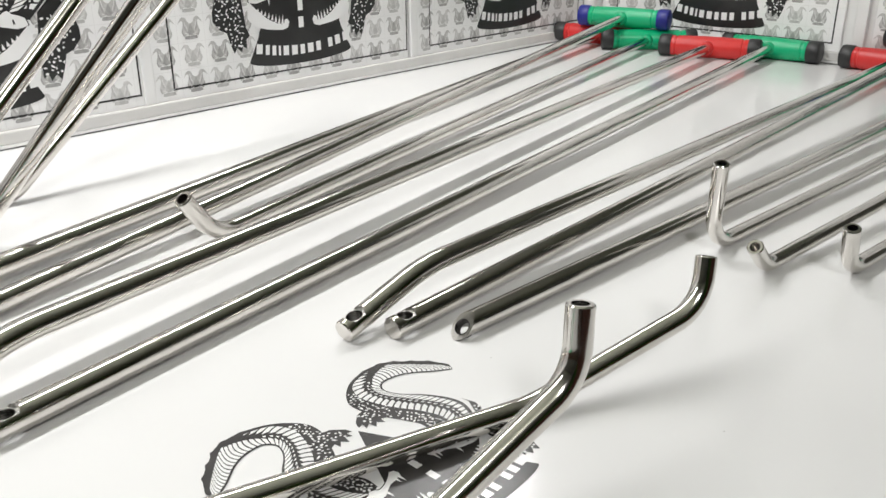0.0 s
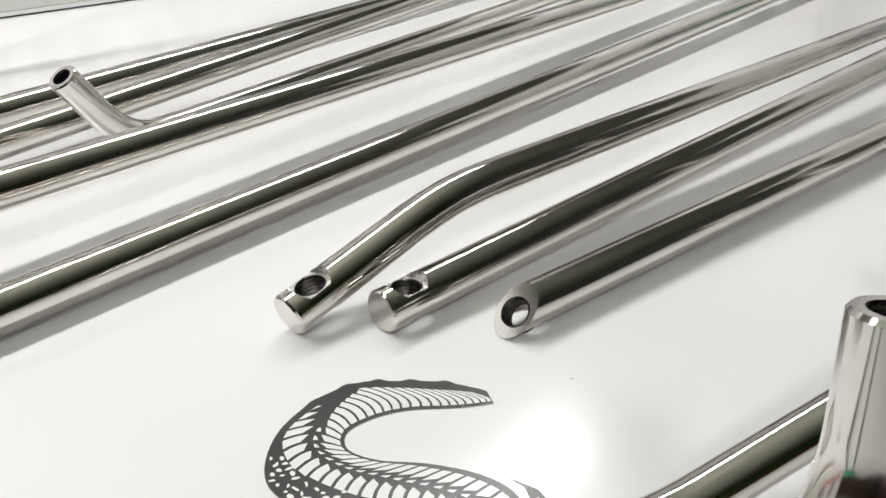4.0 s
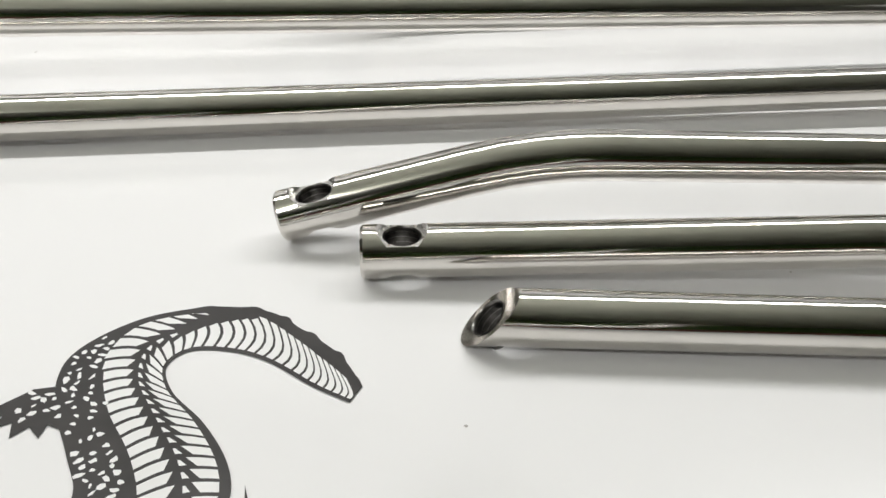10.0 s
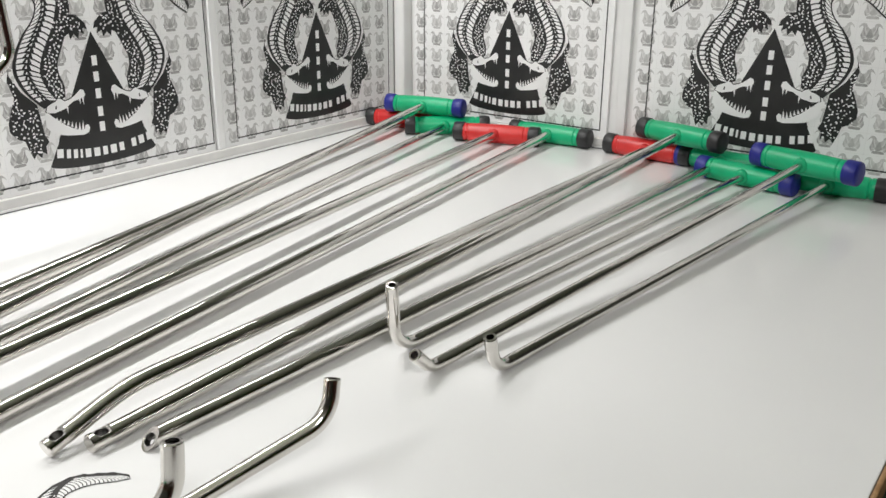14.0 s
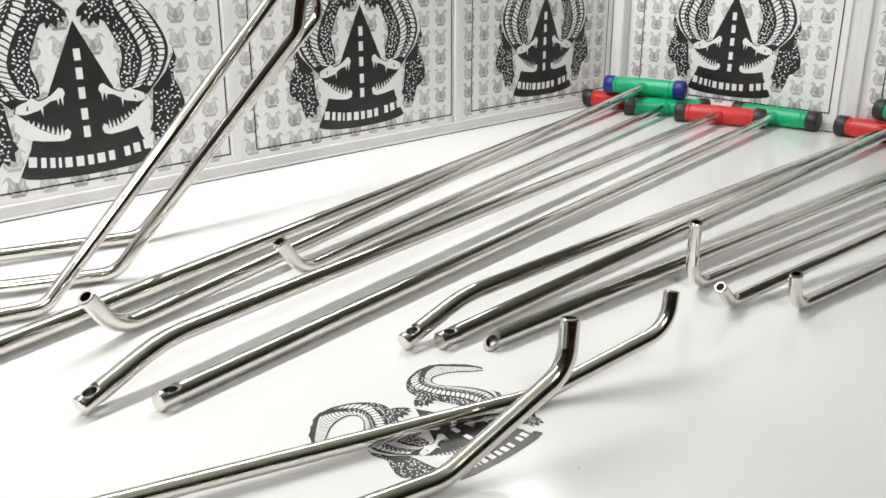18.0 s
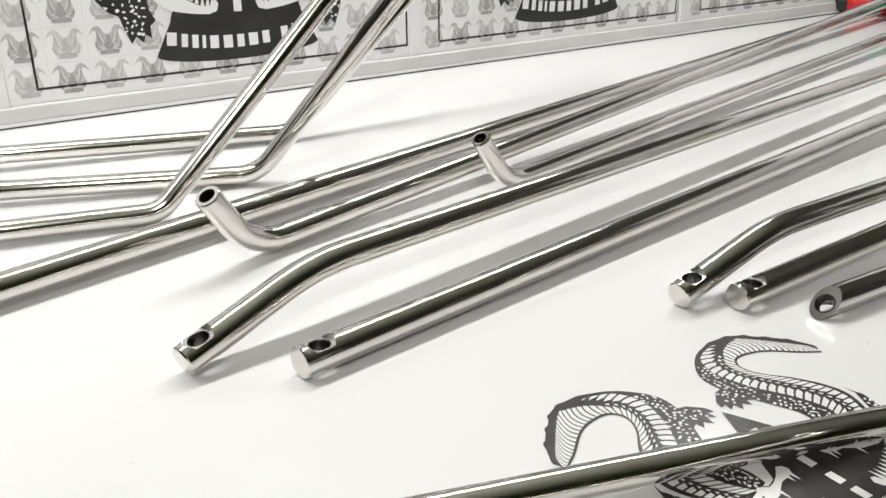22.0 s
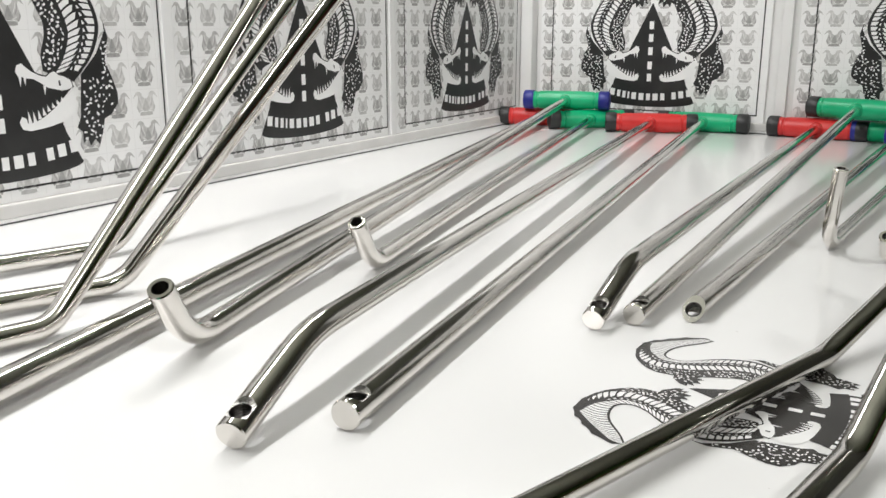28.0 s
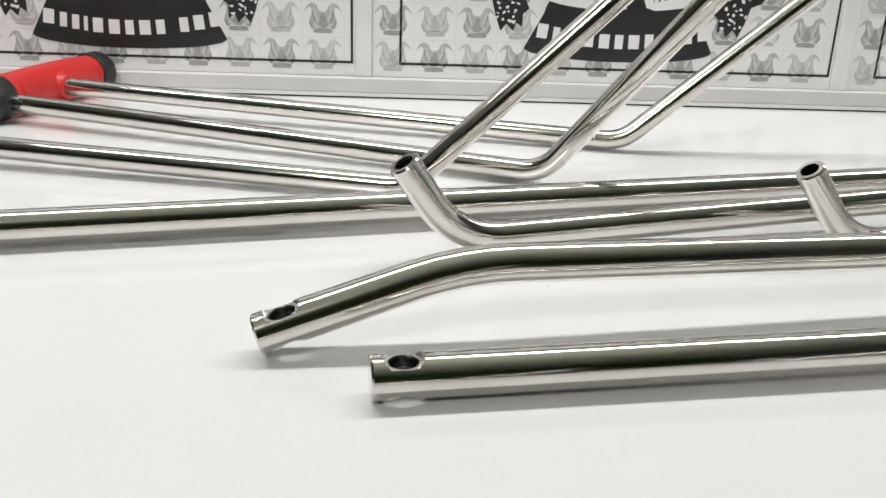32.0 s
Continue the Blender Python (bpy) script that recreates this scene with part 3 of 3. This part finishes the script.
# the same emblem as a decal on the table
decal = thing("table_decal", "dark grey emblem printed flat on the white table", "decal")
logo(decal, Matrix.Translation((0.1080, 0.2092, 0.00012)), 0.468, DECAL, DECAL_WHITE)

# dust and tiny chips on the table
rng = random.Random(21)
dust = bmesh.new()
for k in range(60):
    x, y, a, r = rng.uniform(-0.35, 0.75), rng.uniform(0.0, 0.78), rng.uniform(0, 6.28), rng.uniform(0.00018, 0.00042)
    long = rng.choice((1.0, 1.3, 3.2))
    p = [(x + r * (long * math.cos(b) * math.cos(a) - math.sin(b) * math.sin(a)), y + r * (long * math.cos(b) * math.sin(a) + math.sin(b) * math.cos(a))) for b in (0.2, 1.5, 2.9, 4.1, 5.3)]
    add_poly(dust, p, Matrix(), 0.00009)
tagged(part("dust", dust, DUST), "tiny grey dust specks on the white table", "dust", kind="stuff")


# ---------------------------------------------------------------- the rods
def cut(ob, cutters):
    """Cuts closed meshes out of ob's mesh for good."""
    temp = []
    for bm in cutters:
        c = new("cutter", mesh_of("cutter", bm, STEEL_CUT))
        temp.append(c)
        mod = ob.modifiers.new("cut", "BOOLEAN")
        mod.operation, mod.solver, mod.object = "DIFFERENCE", "EXACT", c
        mod.material_mode = "TRANSFER"
    dg = bpy.context.evaluated_depsgraph_get()
    dg.update()
    me = bpy.data.meshes.new_from_object(ob.evaluated_get(dg))
    ob.modifiers.clear()
    ob.data = me
    for c in temp:
        bpy.data.objects.remove(c)
    me.set_sharp_from_angle(angle=radians(35))


def cylinder(a, b, r, n=32):
    bm = bmesh.new()
    ax = Vector(b) - Vector(a)
    rings(bm, [ring_at(Vector(a), ax, r, n), ring_at(Vector(b), ax, r, n)])
    bmesh.ops.recalc_face_normals(bm, faces=bm.faces)
    return bm


def thread(a, b, r, parent, pitch=0.0011):
    """A ridged inner sleeve."""
    bm = bmesh.new()
    a, b = Vector(a), Vector(b)
    ax = b - a
    n = max(2, int(ax.length / pitch))
    loops = []
    for k in range(2 * n + 1):
        loops.append(ring_at(a + ax * (k / (2 * n)), ax, r if k % 2 == 0 else r * 0.84, 24))
    rings(bm, loops, (False, False))
    for f in bm.faces:
        f.normal_flip()
    return part("thread", bm, THREAD, parent, "dark cut screw thread", smooth=True)


def rod(name, label, group, points, radii, r, tip):
    """A bent steel rod. points: from the working tip to the grip. tip: 'eye', 'slant', 'bore' or 'plain'."""
    t = thing(name, label, "dent rod", group)
    path = fillet(points, radii)
    first = (path[1] - path[0]).normalized()
    # chamfered working end
    path = [path[0], path[0] + first * 0.0006] + ([path[0] + first * d for d in (0.019, 0.026)] if tip in ("eye", "slant") else []) + path[1:]
    loops, tang = sweep_loops(path, r, 36)
    c = sum(loops[0], Vector()) / 36
    loops[0] = [c + (p - c) * (1 - 0.0005 / r) for p in loops[0]]
    if tip == "slant":
        lift = Vector((0, 0, 1))
        lift = (lift - first * lift.dot(first)).normalized()
        for k in (0, 1):
            q = path[k]
            loops[k] = [p + first * (((p - q).dot(lift) + r) * 0.92) for p in loops[k]]
        loops = loops[1:]
    bm = bmesh.new()
    if tip == "bore":
        bore, deep = r * 0.70, 0.013
        inner = [[q + (p - q) * (bore / r) for p, q in zip(loops[0], [c] * 36)]]
        down = [[p + first * deep for p in inner[0]], inner[0]]
        rings(bm, down + loops, (True, True))
    else:
        rings(bm, loops)
    bmesh.ops.recalc_face_normals(bm, faces=bm.faces)
    bar = part("bar", bm, STEEL, t, smooth=True)
    bar.data.set_sharp_from_angle(angle=radians(35))
    bar.data.materials.append(STEEL_CUT)
    up = Vector((0, 0, 1))
    up = (up - first * up.dot(first)).normalized()
    if tip == "eye":
        mid = path[0] + first * 0.0088
        cut(bar, [cylinder(mid + up * (r - 0.0021), mid + up * (r + 0.006), r * 0.95, 40), cylinder(mid - up * (r - 0.0030), mid - up * (r + 0.006), 0.0054, 40), cylinder(mid - up * (r + 0.004), mid + up * (r + 0.004), 0.0042)])
        thread(mid - up * (r - 0.0030), mid + up * (r - 0.0021), 0.00425, bar)
    elif tip == "slant":
        nrm = (up * 0.92 - first).normalized()
        mid = path[0] + first * (r * 0.92)
        cut(bar, [cylinder(mid - nrm * 0.014, mid + nrm * 0.014, 0.0041)])
        thread(mid - nrm * 0.0052, mid - nrm * 0.0002, 0.00415, bar)
    elif tip == "bore":
        thread(path[0] + first * 0.0125, path[0] + first * 0.0004, r * 0.705, bar)
    return t


HANDLE = {}


def turned(profile, n=40):
    """A body turned round the x axis from (x, radius) pairs."""
    bm = bmesh.new()
    rings(bm, [[Vector((x, r * math.cos(a), r * math.sin(a))) for a in [2 * math.pi * k / n for k in range(n)]] for x, r in profile])
    bmesh.ops.recalc_face_normals(bm, faces=bm.faces)
    return bm


def handle(t, body, cap, centre, way):
    """A T grip: a barrel and two end caps; the boss that the bar runs into is kept for lead_boss."""
    R, L = 0.0132, 0.0490
    way = Vector(way).normalized()
    z = Vector((0, 0, 1))
    z = (z - way * z.dot(way)).normalized()
    m = Matrix((way, z.cross(way), z)).transposed().to_4x4()
    m.translation = centre
    key = (body.name, cap.name)
    if key not in HANDLE:
        prof = [(-L, R * 0.90), (-L + 0.001, R * 0.95), (-L + 0.0055, R * 0.95), (-L + 0.0062, R * 0.88), (-L + 0.0078, R * 0.88), (-L + 0.0088, R * 0.97)]
        prof += [(-L + 0.0088 + k * (2 * L - 0.0176) / 12, R * (0.97 + 0.06 * math.sin(math.pi * k / 12))) for k in range(1, 12)]
        prof += [(-x, r) for x, r in prof[5::-1]]
        grip = mesh_of("barrel", turned(prof), body, True)
        grip.set_sharp_from_angle(angle=radians(40))
        c = [(L - 0.001, R * 0.8), (L - 0.001, R * 1.0), (L + 0.0008, R * 1.055), (L + 0.0118, R * 1.055), (L + 0.0138, R * 1.0), (L + 0.0148, R * 0.85), (L + 0.0148, R * 0.3)]
        end_cap = mesh_of("end_cap", turned(c), cap, True)
        end_cap.set_sharp_from_angle(angle=radians(40))
        boss = mesh_of("boss", turned([(0.007, 0.0096), (0.0125, 0.0090), (0.0152, 0.0080), (0.0163, 0.0070), (0.0163, 0.0045)], 28), body, True)
        HANDLE[key] = (grip, end_cap, boss)
    grip, end_cap, boss = HANDLE[key]
    barrel = shared("barrel", grip, t, m)
    shared("end_cap", end_cap, barrel)
    shared("end_cap", end_cap, barrel, pose(0, 0, 0, 0, 0, 180))
    return m


def lead_boss(t, m, to, body, cap):
    """The boss, turned towards the bar."""
    d = (Vector(to) - m.translation).normalized()
    y = Vector((0, 0, 1)).cross(d).normalized()
    f = Matrix((d, y, d.cross(y))).transposed().to_4x4()
    f.translation = m.translation
    shared("boss", HANDLE[(body.name, cap.name)][2], t, f)


def tool(label, points, radii, r, tip, body=None, cap=None, way=None):
    t = rod("dent_rod", label, "dent repair rods on the table", points, radii, r, tip)
    if body:
        m = handle(t, body, cap, Vector(points[-1]), way)
        lead_boss(t, m, points[-2], body, cap)
    return t


# rods whose grips lie along the end wall
tool("thick straight polished steel rod with a red grip", [(-0.33, 0.4535, 0.0068), (0.985, 0.768, 0.014)], [], 0.0067, "plain", RED, BLACK_CAP, (0.030, -0.117, 0))
tool("steel rod with an upturned hook, blue-capped green grip", [(0.0084, 0.4928, 0.0381), (0.0284, 0.5003, 0.0064), (0.983, 0.727, 0.0405)], [0.034], 0.0060, "bore", GREEN, BLUE_CAP, (0.030, -0.117, 0))
tool("steel rod with an upturned hook, black-capped green grip", [(0.1607, 0.5027, 0.0368), (0.1828, 0.5081, 0.0060), (0.99, 0.69, 0.014)], [0.032], 0.0055, "bore", GREEN, BLACK_CAP, (0.075, -0.095, 0))
tool("polished steel rod with a bent eyed tip, red grip", [(-0.0318, 0.4152, 0.0064), (0.0268, 0.4282, 0.0243), (0.985, 0.5975, 0.014)], [0.11], 0.0062, "eye", RED, BLACK_CAP, (0.037, -0.111, 0))
tool("straight steel rod with an eyed tip, black-capped green grip", [(0.0020, 0.3908, 0.0065), (1.034, 0.5375, 0.014)], [], 0.0062, "eye", GREEN, BLACK_CAP, (0.006, -0.12, 0))
tool("polished steel rod with a bent eyed tip, red grip", [(0.1528, 0.3538, 0.0060), (0.2096, 0.3556, 0.0219), (1.032, 0.3845, 0.014)], [0.11], 0.0058, "eye", RED, BLACK_CAP, (-0.006, -0.12, 0))
tool("straight steel rod with an eyed tip and raised green grip", [(0.1710, 0.3394, 0.0060), (1.020, 0.3365, 0.0425)], [], 0.0058, "eye", GREEN, BLACK_CAP, (-0.031, -0.131, 0))
tool("straight steel rod with a slanted threaded tip, green grip", [(0.1902, 0.3166, 0.0061), (1.03, 0.279, 0.014)], [], 0.0057, "slant", GREEN, BLUE_CAP, (0.0, -0.12, 0))
tool("thin steel rod with a tall hook, blue-capped green grip", [(0.3662, 0.2742, 0.0590), (0.3745, 0.2790, 0.0048), (0.980, 0.2345, 0.014)], [0.025], 0.0046, "bore", GREEN, BLUE_CAP, (-0.022, -0.127, 0))
tool("thin steel rod with a short slanting hook, raised green grip", [(0.3510, 0.2425, 0.0216), (0.3690, 0.2425, 0.0050), (0.962, 0.1645, 0.043)], [0.018], 0.0046, "bore", GREEN, BLUE_CAP, (-0.027, -0.116, 0))
tool("thin steel rod with a short upright hook, green grip", [(0.3845, 0.2048, 0.0330), (0.3930, 0.2060, 0.0050), (1.005, 0.1430, 0.014)], [0.019], 0.0046, "bore", GREEN, BLACK_CAP, (0.009, -0.12, 0))
# two rods lying across the emblem
tool("steel rod with a double-bent tip lying over the emblem", [(0.2552, 0.2244, 0.0508), (0.2485, 0.2214, 0.0290), (0.1630, 0.2490, 0.0052), (-0.345, 0.398, 0.014)], [0.024, 0.05], 0.0048, "bore", GREEN, BLACK_CAP, (0.28, 0.96, 0))
tool("steel rod with a tall raised tip lying over the emblem", [(0.1426, 0.2145, 0.0706), (0.1385, 0.2120, 0.0440), (0.0660, 0.2270, 0.0057), (-0.42, 0.318, 0.014)], [0.024, 0.03], 0.0053, "bore", GREEN, BLACK_CAP, (0.19, 0.98, 0))
# three rods that stand up from the table beside the long wall
tool("steel rod bent up steeply beside the long wall", [(0.2195, 0.5800, 0.2085), (0.0085, 0.5720, 0.0060), (-0.46, 0.667, 0.014)], [0.02], 0.0055, "bore", RED, BLACK_CAP, (0.20, 0.98, 0))
tool("steel rod bent up twice beside the long wall", [(0.2060, 0.5120, 0.2565), (0.1970, 0.5180, 0.1865), (0.0750, 0.6030, 0.0060), (-0.35, 0.757, 0.014)], [0.02, 0.025], 0.0055, "bore", RED, BLACK_CAP, (0.35, 0.94, 0))
tool("steel rod bent up twice close to the long wall", [(0.3285, 0.6780, 0.2805), (0.3355, 0.6800, 0.1825), (0.1300, 0.6770, 0.0060), (-0.228, 0.764, 0.014)], [0.02, 0.025], 0.0055, "bore", RED, BLACK_CAP, (0.20, 0.98, 0))
